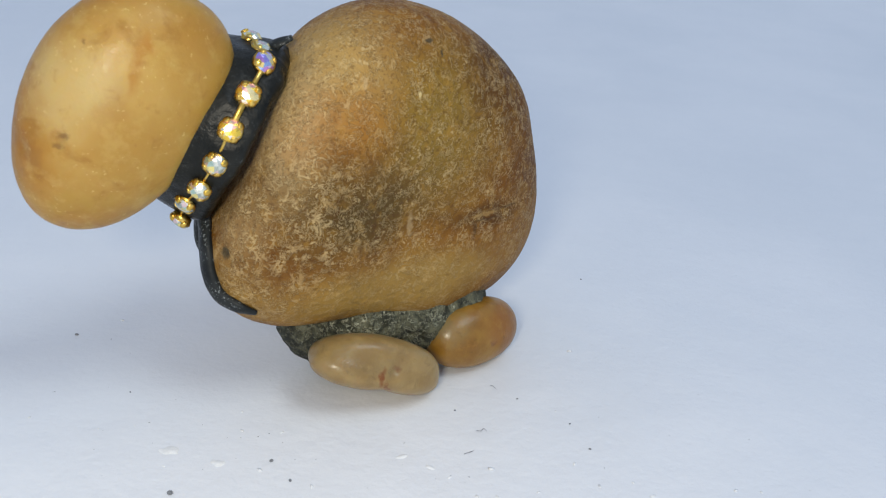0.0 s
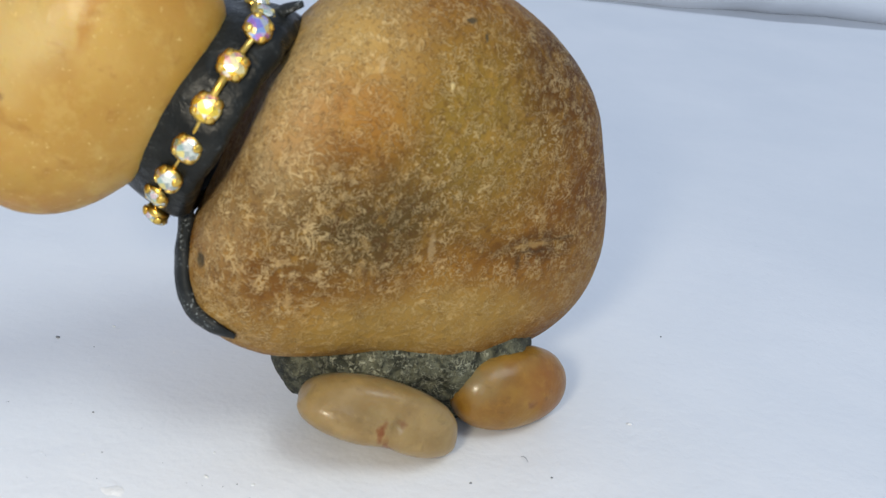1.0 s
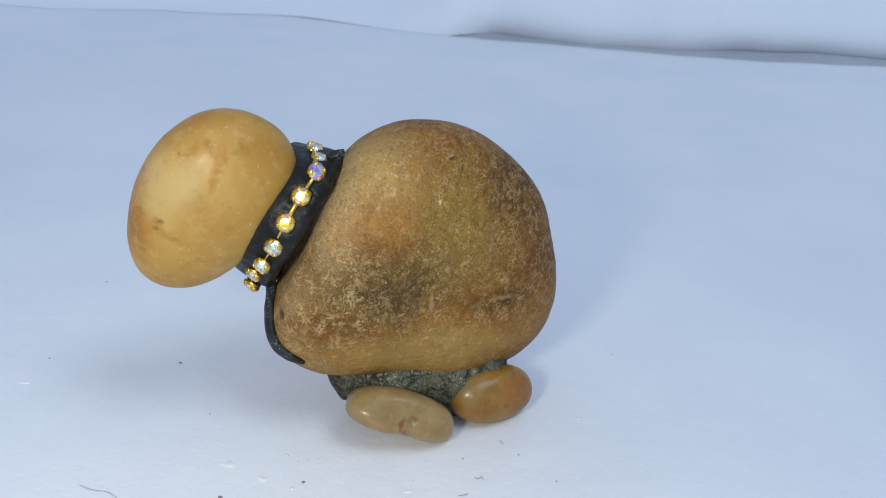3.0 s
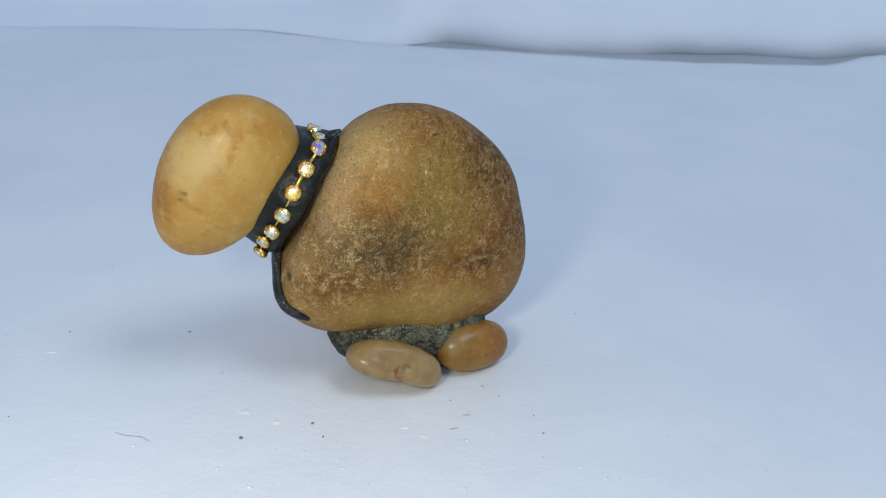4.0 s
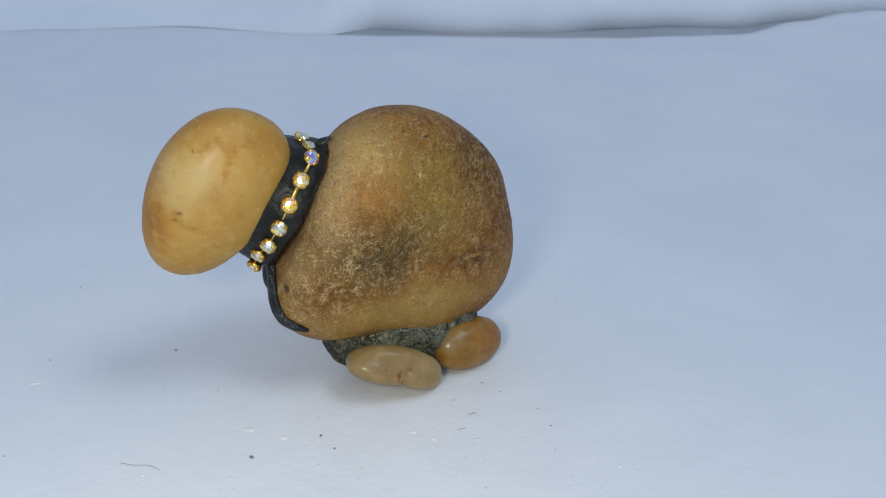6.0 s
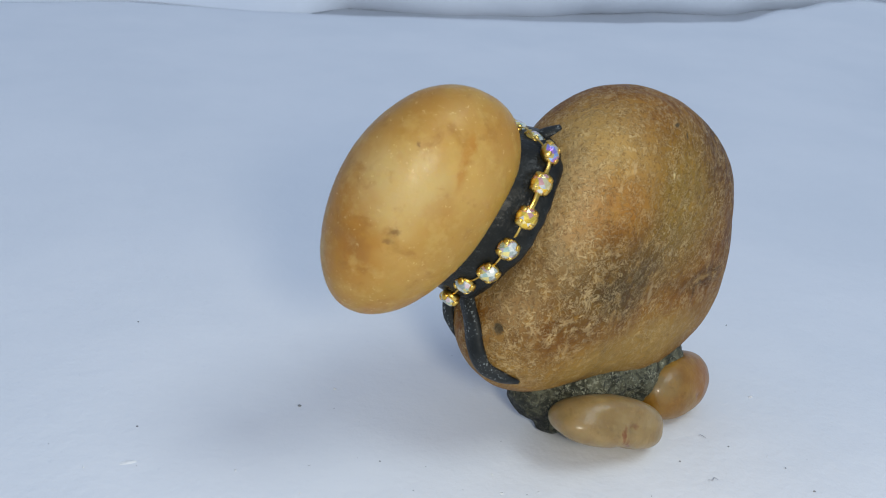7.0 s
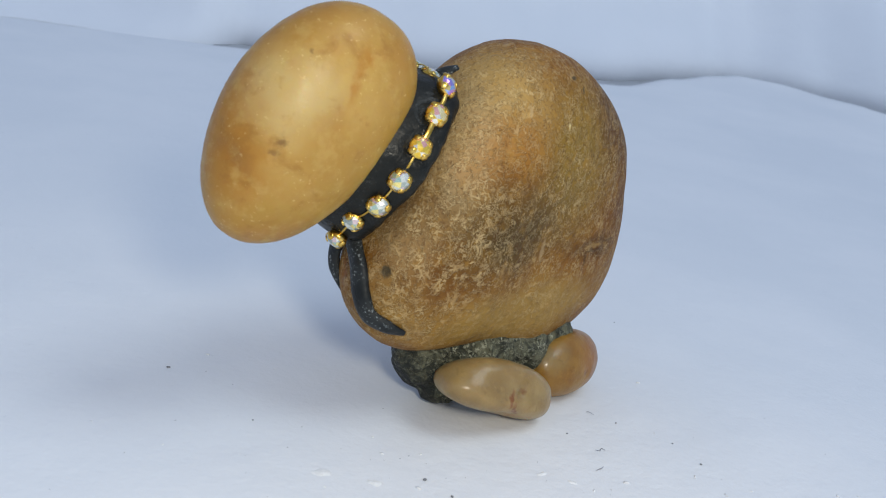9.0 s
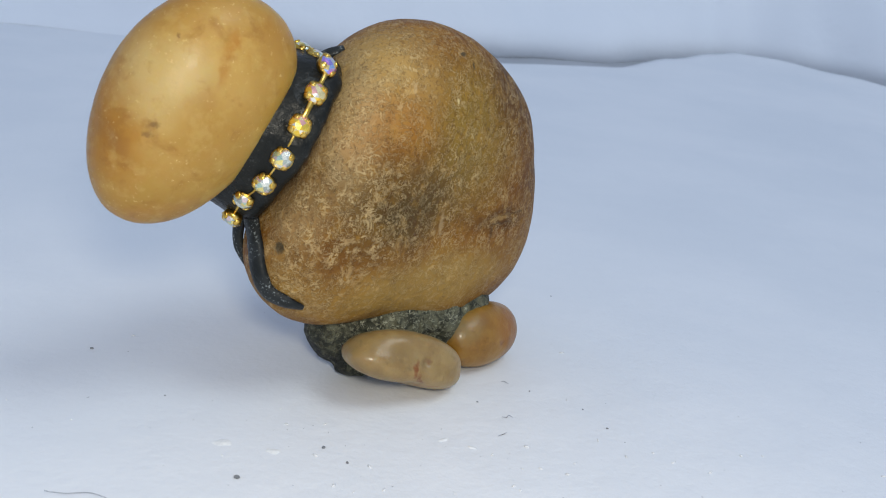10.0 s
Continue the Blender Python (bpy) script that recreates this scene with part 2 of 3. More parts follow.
def clay_material(name, a, b, scuff, rough):
    k = Mat(name)
    col = k.mix(k.ramp(k.noise(260, 5), 0.3, 0.7), a, b)
    mark = k.math("MULTIPLY", k.ramp(k.noise(2200, 3, 0.6, 0.5), 0.58, 0.66), k.ramp(k.noise(260, 2), 0.46, 0.58))
    col = k.mix(k.math("MULTIPLY", mark, scuff), col, (0.42, 0.46, 0.46))
    height = k.math("ADD", k.noise(330, 4, 0.55, 0.6), k.math("MULTIPLY", k.noise(1600, 3), 0.4))
    # the clay is pressed in round the two largest cups
    for c in ((-0.02035, -0.01942, 0.05272), (-0.02217, -0.02183, 0.04824)):
        height = k.math("SUBTRACT", height, k.math("MULTIPLY", k.spot(k.warp(300, 0.0010), c, (0.0026, 0.0026, 0.0026), 0.35), 1.3))
    k.bump(height, 0.0003, 0.8)
    return k.set(colour=col, rough=k.ramp(k.noise(500, 3), 0.3, 0.7, rough - 0.12, rough + 0.12), specular=0.20)


def base_material():
    k = Mat("gritty_clay")
    n1 = k.math("ABSOLUTE", k.math("SUBTRACT", k.noise(1050, 2.5, 0.5, 1.6), 0.5))
    strokes = k.math("MULTIPLY", k.ramp(n1, 0.075, 0.012), k.ramp(k.noise(1000, 2, 0.5), 0.43, 0.54))
    pale = k.ramp(k.noise(170, 3, 0.6), 0.42, 0.62)
    col = k.mix(k.ramp(k.noise(420, 5, 0.65, 0.8), 0.40, 0.62), (0.030, 0.032, 0.019), (0.165, 0.162, 0.098))
    col = k.mix(k.math("MULTIPLY", k.ramp(k.noise(300, 5, 0.65, 0.6), 0.50, 0.66), k.math("MULTIPLY", pale, 0.45)), col, (0.25, 0.25, 0.165))
    col = k.mix(k.math("MULTIPLY", strokes, 0.78), col, (0.54, 0.53, 0.37))
    col = k.mix(k.math("MULTIPLY", k.ramp(k.noise(700, 4, 0.6, 1.2), 0.57, 0.66), 0.80), col, (0.011, 0.013, 0.009))
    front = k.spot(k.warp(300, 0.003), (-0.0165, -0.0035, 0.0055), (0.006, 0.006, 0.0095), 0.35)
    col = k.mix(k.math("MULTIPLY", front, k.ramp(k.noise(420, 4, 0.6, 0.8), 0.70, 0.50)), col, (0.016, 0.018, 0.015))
    # painted shade on the clay's tail, which otherwise catches too much light
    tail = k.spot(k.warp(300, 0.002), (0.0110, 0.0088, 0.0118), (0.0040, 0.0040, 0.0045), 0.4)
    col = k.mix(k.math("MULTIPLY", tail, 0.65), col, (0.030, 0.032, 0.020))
    k.bump(k.math("ADD", k.noise(700, 5, 0.65, 0.8), k.math("MULTIPLY", strokes, 0.4)), 0.0009, 1.0)
    return k.set(colour=col, rough=0.55, specular=0.30)


def paper_material():
    k = Mat("white_paper")
    col = k.mix(k.ramp(k.noise(14, 4), 0.3, 0.7), (0.78, 0.80, 0.82), (0.84, 0.85, 0.86))
    col = k.mix(k.math("MULTIPLY", k.ramp(k.noise(420, 4, 0.6), 0.66, 0.8), 0.35), col, (0.60, 0.63, 0.66))
    k.bump(k.math("ADD", k.noise(70, 4), k.math("MULTIPLY", k.noise(700, 5, 0.6), 0.18)), 0.0012, 0.5)
    return k.set(colour=col, rough=0.55, specular=0.3)


def cloth_material():
    k = Mat("white_cloth")
    col = k.mix(k.ramp(k.noise(9, 3), 0.3, 0.7), (0.86, 0.88, 0.90), (0.91, 0.92, 0.93))
    k.bump(k.noise(40, 3), 0.003, 0.3)
    return k.set(colour=col, rough=0.8, specular=0.2)


def table_material():
    k = Mat("shade_grey_table")
    # grey picked so the strip behind the paper reads as a shadow gap
    col = k.mix(k.ramp(k.noise(20, 4), 0.3, 0.7), (0.42, 0.43, 0.45), (0.50, 0.51, 0.53))
    return k.set(colour=col, rough=0.7)


def gold_material():
    k = Mat("gold_metal")
    col = k.mix(k.ramp(k.noise(900, 3), 0.35, 0.65), (0.66, 0.41, 0.07), (0.84, 0.58, 0.15))
    return k.set(colour=col, rough=0.30, metal=1.0)


def crystal_material(name, tints, rough):
    k = Mat(name)
    # a flat random tint per facet, in place of coloured reflections
    r = k.math("FRACT", k.math("ADD", k.node("ShaderNodeNewGeometry").outputs["Random Per Island"], k.node("ShaderNodeObjectInfo").outputs["Random"]))
    ramp = k.node("ShaderNodeValToRGB", [("Fac", r)])
    ramp.color_ramp.interpolation = "CONSTANT"
    ramp.color_ramp.elements[0].color = (*tints[0], 1)
    ramp.color_ramp.elements[1].position, ramp.color_ramp.elements[1].color = 1 - 1 / len(tints), (*tints[-1], 1)
    for n, tint in enumerate(tints[1:-1]):
        ramp.color_ramp.elements.new((n + 1) / len(tints)).color = (*tint, 1)
    return k.set(colour=ramp.outputs["Color"], rough=rough, metal=0.80)


def plain_material(name, a, b, rough):
    k = Mat(name)
    return k.set(colour=k.mix(k.ramp(k.noise(1500, 2), 0.35, 0.65), a, b), rough=rough)


BODY, HEAD, BASE = body_stone_material(), head_stone_material(), base_material()
PAPER, CLOTH, TABLE = paper_material(), cloth_material(), table_material()
CLAY = clay_material("black_clay", (0.007, 0.008, 0.007), (0.016, 0.017, 0.015), 0.07, 0.38)
STRAP = clay_material("scuffed_black_clay", (0.011, 0.013, 0.013), (0.026, 0.029, 0.029), 0.55, 0.45)
GOLD = gold_material()
# gold tints painted for the lamp's glint on two of the stones
FIRE = crystal_material("glint_gold_crystal", [(1.0, 0.84, 0.42), (1.0, 0.70, 0.10), (0.98, 0.85, 0.48), (0.92, 0.50, 0.46), (1.0, 0.74, 0.14), (0.95, 0.92, 0.82), (1.0, 0.66, 0.08)], 0.24)
VIOLET = crystal_material("violet_crystal", [(0.75, 0.62, 0.80), (0.62, 0.32, 0.70), (0.45, 0.62, 0.95), (0.95, 0.75, 0.30), (0.55, 0.28, 0.70), (0.70, 0.72, 0.74), (0.40, 0.36, 0.85)], 0.22)
MILKY = crystal_material("milky_crystal", [(0.80, 0.84, 0.72), (0.50, 0.66, 0.56), (0.95, 0.80, 0.30), (0.72, 0.76, 0.68), (0.45, 0.50, 0.45), (0.80, 0.62, 0.62), (0.95, 0.95, 0.82)], 0.25)
FOOT_PALE = foot_material("pale_stone", (0.262, 0.170, 0.062), (0.330, 0.226, 0.090), [
    ((-0.0010, -0.0160, 0.0074), (0.0005, 0.0020, 0.0013), (0.20, 0.055, 0.010), 0.9),
    ((-0.0002, -0.0150, 0.0052), (0.0004, 0.0025, 0.0014), (0.17, 0.050, 0.010), 0.8),
    ((0.0009, -0.0138, 0.0079), (0.0007, 0.0010, 0.0006), (0.20, 0.08, 0.030), 0.8),
    ((0.0010, -0.0140, 0.0030), (0.0040, 0.0030, 0.0003), (0.30, 0.08, 0.030), 0.5),
    ((-0.0080, -0.0110, 0.0080), (0.0030, 0.0040, 0.0030), (0.44, 0.34, 0.19), 0.4)], 0.34)
FOOT_AMBER = foot_material("orange_stone", (0.235, 0.112, 0.014), (0.315, 0.166, 0.027), [
    ((0.0075, 0.0010, 0.0085), (0.0040, 0.0035, 0.0026), (0.24, 0.200, 0.100), 0.6),
    ((0.0175, 0.0060, 0.0060), (0.0030, 0.0040, 0.0060), (0.24, 0.085, 0.010), 0.6),
    ((0.0158, 0.0024, 0.0053), (0.0007, 0.0009, 0.0007), (0.16, 0.06, 0.012), 0.8),
    ((0.0165, 0.0040, 0.0080), (0.0030, 0.0040, 0.0030), (0.30, 0.12, 0.018), 0.5)], 0.34)
DUST = plain_material("dark_dust", (0.17, 0.18, 0.19), (0.30, 0.30, 0.30), 0.8)
CHIP = plain_material("white_chip", (0.80, 0.80, 0.78), (0.88, 0.88, 0.86), 0.85)
FIBRE = plain_material("dark_fibre", (0.10, 0.11, 0.14), (0.18, 0.18, 0.21), 0.6)

# ---------------------------------------------------------------- setting
# far edge of the paper sheet, and the grey strip standing in for the shaded gap behind it: x, y, width of the strip
EDGE = [(-0.60, 0.20, 0.004, 0), (-0.42, 0.235, 0.004, 0), (-0.31, 0.272, 0.006, 0), (-0.25, 0.305, 0.006, 0), (-0.186, 0.330, 0.011, 0), (-0.13, 0.331, 0.006, 0),
        (-0.110, 0.334, 0.006, 0), (-0.085, 0.338, 0.038, 0), (-0.04, 0.349, 0.026, 0), (0.005, 0.359, 0.030, 0), (0.055, 0.372, 0.048, 0), (0.088, 0.386, 0.050, 0), (0.125, 0.401, 0.040, 0),
        (0.165, 0.428, 0.046, 0.005), (0.195, 0.444, 0.046, 0.0085), (0.213, 0.452, 0.048, 0.0100), (0.235, 0.448, 0.050, 0.0095), (0.27, 0.425, 0.050, 0.007), (0.31, 0.395, 0.050, 0.004), (0.46, 0.34, 0.05, 0), (0.65, 0.32, 0.05, 0)]


def edge_at(x):
    """Far edge, strip width and height of the paper's edge at x, smoothly between the corners."""
    for (x0, y0, w0, h0), (x1, y1, w1, h1) in zip(EDGE, EDGE[1:]):
        if x <= x1:
            f = min(max((x - x0) / (x1 - x0), 0), 1)
            g = f * f * (3 - 2 * f)
            return y0 + (y1 - y0) * (0.5 * f + 0.5 * g), w0 + (w1 - w0) * g, h0 + (h1 - h0) * g
    return EDGE[-1][1:]


def grid(rows):
    bm = bmesh.new()
    vs = [[bm.verts.new(p) for p in row] for row in rows]
    for a, b in zip(vs, vs[1:]):
        for i in range(len(a) - 1):
            bm.faces.new((a[i], a[i + 1], b[i + 1], b[i]))
    return bm


def paper_sheet():
    rows = []
    n, m = 200, 90
    for j in range(m + 1):
        f = j / m
        row = []
        for i in range(n + 1):
            x = -0.6 + 1.25 * i / n
            far, _, lift = edge_at(x)
            y = -0.55 + (far + 0.55) * f ** 0.8
            z = 0.0
            d = far - y
            if y > 0.12:
                z = 0.0022 * min((y - 0.12) / 0.2, 1) * (1 + noise.noise((x * 9, y * 9, 0.3))) * min(1, d / 0.02)
            z += lift * max(0.0, 1 - d / 0.13) ** 1.6
            row.append((x, y, z))
        rows.append(row)
    bm = grid(rows)
    ob = part("ground", bm, PAPER)
    sol = ob.modifiers.new("thickness", "SOLIDIFY")
    sol.thickness, sol.offset = 0.0006, -1
    return tagged(ob, "white paper sheet under the stone ornament", "paper", kind="structure")


def backdrop():
    rows = []
    n, m = 260, 60
    for j in range(m + 1):
        h = 0.34 * (j / m) ** 2
        row = []
        for i in range(n + 1):
            x = -0.6 + 1.25 * i / n
            y, w, _ = edge_at(x)
            fold = 0.012 * noise.noise((x * 7 + h * 3, h * 7, 1.7)) + 0.004 * noise.noise((x * 16 + h * 9, h * 12, 4.1))
            grow = min(1, h / 0.03)
            # towards the left the cloth lies down and runs into the paper
            lie = min(max((-0.07 - x) / 0.16, 0), 1)
            lie *= lie * (3 - 2 * lie)
            # the hem is rolled under where it stands clear of the paper
            hem = 0.012 * min(max(w / 0.05, 0), 1.2) * max(0.0, 1 - h / 0.016) ** 2
            row.append((x, y + 0.55 * w + hem + 1.1 * h * h / (h + 0.012) + 0.09 * lie * (1 - math.exp(-h / 0.012)) + fold * (0.1 + grow), -0.0020 + h))
        rows.append(row)
    ob = part("backdrop", grid(rows), CLOTH)
    sol = ob.modifiers.new("thickness", "SOLIDIFY")
    sol.thickness, sol.offset = 0.0012, 1
    return tagged(ob, "white cloth backdrop with soft folds standing behind the paper", "cloth", kind="structure")


def table():
    bm = bmesh.new()
    bmesh.ops.create_cube(bm, size=1.0, matrix=Matrix.LocRotScale((0.02, 0.1, -0.0225), None, (1.8, 1.6, 0.04)))
    bmesh.ops.bevel(bm, geom=bm.edges[:], offset=0.004, segments=2, affect="EDGES")
    ob = part("table_top", bm, TABLE, smooth=False)
    return tagged(ob, "table top under the paper and cloth, grey in place of shade", "table", kind="structure")


paper_sheet()
backdrop()
table()

# ---------------------------------------------------------------- the pebble ornament
ornament = new("pebble_ornament")
tagged(ornament, "animal-like ornament of glued brown and amber pebbles with jewelled black collar", "ornament")


def rotation(v):
    v = Vector(v)
    return Matrix.Rotation(v.length, 3, v.normalized())


def pebble(centre, axes, turn, lobes, fine, dents=(), level=6, seed=0.0):
    """A rounded stone: an ellipsoid with low lobes, fine unevenness and dents of (place, radius, depth)."""
    bm = bmesh.new()
    bmesh.ops.create_icosphere(bm, subdivisions=level, radius=1.0)
    back = rotation(turn)
    for v in bm.verts:
        x, y, z = v.co.normalized()
        terms = (x * y * z * 5, x * (2 * x * x - 3 * y * y), y * (2 * y * y - 3 * z * z), z * (2 * z * z - 3 * x * x), x * (y * y - z * z) * 2,
                 y * (z * z - x * x) * 2, z * (x * x - y * y) * 2, x ** 4 + y ** 4 + z ** 4 - 0.6)
        r = 1 + sum(a * b for a, b in zip(lobes, terms))
        p = back @ Vector((x * axes[0] * r, y * axes[1] * r, z * axes[2] * r)) + Vector(centre)
        out = (p - Vector(centre)).normalized()
        q = p * 90 + Vector((seed, seed, seed))
        p += out * fine * (noise.noise(q) + 0.5 * noise.noise(q * 2.7) + 0.25 * noise.noise(q * 7))
        for place, radius, depth in dents:
            d = (p - Vector(place)).length / radius
            if d < 2.5:
                p -= out * depth * math.exp(-d * d)
        v.co = p
    return bm


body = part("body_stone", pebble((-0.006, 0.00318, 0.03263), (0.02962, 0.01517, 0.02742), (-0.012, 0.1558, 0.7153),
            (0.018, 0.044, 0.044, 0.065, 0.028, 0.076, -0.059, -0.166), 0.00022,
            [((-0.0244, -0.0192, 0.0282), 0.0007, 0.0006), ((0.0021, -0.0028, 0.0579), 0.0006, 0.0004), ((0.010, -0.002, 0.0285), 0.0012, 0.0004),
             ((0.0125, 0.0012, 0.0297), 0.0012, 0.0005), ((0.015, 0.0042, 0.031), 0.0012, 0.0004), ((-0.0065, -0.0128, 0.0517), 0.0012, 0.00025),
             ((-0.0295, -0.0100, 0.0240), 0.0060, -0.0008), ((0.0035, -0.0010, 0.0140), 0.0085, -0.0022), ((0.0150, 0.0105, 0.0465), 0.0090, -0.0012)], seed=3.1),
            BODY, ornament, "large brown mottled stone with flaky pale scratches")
head = part("head_stone", pebble((-0.03796, -0.01993, 0.04927), (0.01894, 0.01305, 0.00977), (-0.9637, -1.0293, -0.3363),
            (-0.005, -0.021, 0.005, 0.001, 0.008, -0.017, -0.009, -0.031), 0.00012,
            [((-0.0416, -0.0314, 0.0473), 0.0007, 0.0004), ((-0.0410, -0.0314, 0.0484), 0.0006, 0.0003), ((-0.0470, -0.0303, 0.0457), 0.0009, 0.0003)], seed=8.4),
            HEAD, ornament, "smooth amber yellow egg-shaped stone")
part("foot_stone", pebble((-0.00302, -0.0106, 0.00652), (0.01175, 0.00655, 0.00458), (-0.5293, 0.2267, 0.4935),
     (-0.057, 0.018, 0.085, 0.055, -0.002, -0.009, 0.012, -0.157), 0.0002, [((0.0009, -0.0138, 0.0080), 0.0008, 0.0006), ((-0.0014, -0.0150, 0.0020), 0.0030, 0.0013)], 5, 1.2),
     FOOT_PALE, ornament, "glossy pale beige oval stone with a red vein")
part("foot_stone", pebble((0.01146, 0.00505, 0.00560), (0.00520, 0.00960, 0.00600), (-0.1503, -0.3025, -0.7802), (0, 0, 0, 0, 0, 0, 0, -0.08), 0.0002,
     [((0.0158, 0.0024, 0.0053), 0.0007, 0.0003)], 5, 5.5), FOOT_AMBER, ornament, "orange brown oval stone")


def lump_base():
    bm = bmesh.new()
    along = Matrix.Rotation(radians(34), 4, "Z")
    for c, r in (((-0.0140, -0.003, 0.0090), (0.0068, 0.0062, 0.0070)), ((-0.004, 0.0004, 0.0106), (0.0140, 0.0068, 0.0054)),
                 ((0.0026, 0.0022, 0.0092), (0.0056, 0.0052, 0.0056)), ((0.0035, 0.0035, 0.0040), (0.0040, 0.0040, 0.0042)), ((0.0080, 0.0058, 0.0105), (0.0054, 0.0036, 0.0038)), ((0.0114, 0.0096, 0.0110), (0.0017, 0.0018, 0.0034)),
                 ((-0.0112, -0.0040, 0.0034), (0.0044, 0.0038, 0.0036))):
        bmesh.ops.create_icosphere(bm, subdivisions=4, radius=1.0, matrix=Matrix.Translation(c) @ along @ Matrix.Diagonal((*r, 1)))
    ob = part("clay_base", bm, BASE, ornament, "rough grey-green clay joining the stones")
    re = ob.modifiers.new("fuse", "REMESH")
    re.mode, re.voxel_size, re.use_smooth_shade = "VOXEL", 0.00045, True
    sm = ob.modifiers.new("soften", "SMOOTH")
    sm.iterations, sm.factor = 6, 0.6
    # pinched and pressed clay: an uneven surface
    lumps = bpy.data.textures.new("clay_lumps", "CLOUDS")
    lumps.noise_scale, lumps.noise_depth = 0.0032, 3
    di = ob.modifiers.new("pinched", "DISPLACE")
    di.texture, di.texture_coords, di.strength, di.mid_level = lumps, "LOCAL", 0.0016, 0.5
    return ob


lump_base()

# collar: a thick band of clay squeezed round the neck
RING = Vector((-0.02700, -0.00730, 0.04395))
AXIS = Vector((0.8714, 0.1524, -0.4663)).normalized()
SIDE = Vector((-0.0221, -0.0216, 0.0478)) - RING
SIDE = (SIDE - AXIS * SIDE.dot(AXIS)).normalized()
OVER = AXIS.cross(SIDE)
STONES = [(-0.0232, -0.0080, 0.0588), (-0.0208, -0.0114, 0.0583), (-0.01880, -0.01563, 0.05637), (-0.02035, -0.01942, 0.05272), (-0.02217, -0.02183, 0.04824), (-0.02449, -0.02226, 0.04298), (-0.02708, -0.02202, 0.03866), (-0.03040, -0.01906, 0.03479), (-0.03248, -0.01585, 0.03060)]


def ring_dir(a):
    return SIDE * math.cos(a) + OVER * math.sin(a)


def ring_radius(a):
    """Radius of the band at angle a: follows the chain, round elsewhere."""
    total, weight = 0.0142 * 0.22, 0.22
    for p in STONES:
        v = Vector(p) - RING
        b = math.atan2(v.dot(OVER), v.dot(SIDE))
        d = (a - b + math.pi) % (2 * math.pi) - math.pi
        g = math.exp(-(d / 0.30) ** 2)
        r = math.hypot(v.dot(OVER), v.dot(SIDE))
        total, weight = total + g * (r - 0.0005), weight + g
    return total / weight


def collar():
    profile = [(-0.0072, 0.70), (-0.0077, 0.84), (-0.0071, 0.915), (-0.0054, 0.945), (-0.0026, 0.970), (0.0003, 0.985), (0.0019, 0.985), (0.0029, 0.965), (0.0035, 0.92), (0.0037, 0.85), (0.0032, 0.70)]
    n = 120
    rows = []
    for i in range(n + 1):
        a = 2 * math.pi * i / n
        d = ring_dir(a)
        row = []
        for s, r in profile:
            wob = 0.0004 * noise.noise(d * 3 + Vector((0, 0, s * 200))) + 0.00025 * noise.noise(d * 9 + Vector((s * 500, 0, 0)))
            lip = 1 - 0.18 * max(0.0, d.z) * min(1.0, max(0.0, (-s - 0.001) / 0.004))
            row.append(RING + AXIS * (s + wob) + d * (ring_radius(a) * r * lip + wob))
        rows.append(row)
    bm = grid(rows)
    bmesh.ops.remove_doubles(bm, verts=bm.verts[:], dist=1e-6)
    bmesh.ops.recalc_face_normals(bm, faces=bm.faces[:])
    ob = part("collar", bm, CLAY, ornament, "matt black clay collar")
    sub = ob.modifiers.new("round", "SUBSURF")
    sub.levels = sub.render_levels = 2
    return ob


collar()


def tube(points, widths, flat=0.6, sides=14, normal_from=None):
    """A tapered, flattened roll of clay along points; lies on the stone whose centre is given."""
    pts = [Vector(p) for p in points]
    fine = []
    for i in range(len(pts) - 1):
        p0, p1, p2, p3 = pts[max(i - 1, 0)], pts[i], pts[i + 1], pts[min(i + 2, len(pts) - 1)]
        for s in range(8):
            f = s / 8
            fine.append((0.5 * ((2 * p1) + (p2 - p0) * f + (2 * p0 - 5 * p1 + 4 * p2 - p3) * f * f + (3 * p1 - p0 - 3 * p2 + p3) * f ** 3), widths[i] + (widths[i + 1] - widths[i]) * f))
    fine.append((pts[-1], widths[-1]))
    bm = bmesh.new()
    rings = []
    for i, (p, w) in enumerate(fine):
        t = (fine[min(i + 1, len(fine) - 1)][0] - fine[max(i - 1, 0)][0]).normalized()
        out = p - Vector(normal_from)
        out = (out - t * out.dot(t)).normalized()
        side = t.cross(out)
        rings.append([bm.verts.new(p + side * w * math.cos(b) + out * w * flat * math.sin(b) * (1 + 0.08 * noise.noise(p * 700))) for b in (2 * math.pi * k / sides for k in range(sides))])
    for a, b in zip(rings, rings[1:]):
        for k in range(sides):
            bm.faces.new((a[k], a[(k + 1) % sides], b[(k + 1) % sides], b[k]))
    for ends in (rings[0], rings[-1]):
        bm.faces.new(ends)
    bmesh.ops.recalc_face_normals(bm, faces=bm.faces[:])
    return bm


CHEST = (-0.00491, 0.00721, 0.03216)
part("strap", tube([(-0.0302, -0.0122, 0.0325), (-0.0293, -0.0132, 0.0297), (-0.0283, -0.0158, 0.0271), (-0.0275, -0.0172, 0.0236), (-0.0259, -0.0178, 0.0204), (-0.0229, -0.0183, 0.0190), (-0.0201, -0.0180, 0.0181)],
     (0.0016, 0.0017, 0.0018, 0.0018, 0.0017, 0.0014, 0.0005), normal_from=CHEST), STRAP, ornament, "scuffed black clay strap")
part("strap", tube([(-0.0309, -0.0100, 0.0318), (-0.0320, -0.0083, 0.0270), (-0.0317, -0.0085, 0.0237), (-0.0300, -0.0090, 0.0203)],
     (0.0013, 0.0014, 0.0013, 0.0004), normal_from=CHEST), STRAP, ornament, "scuffed black clay strap")
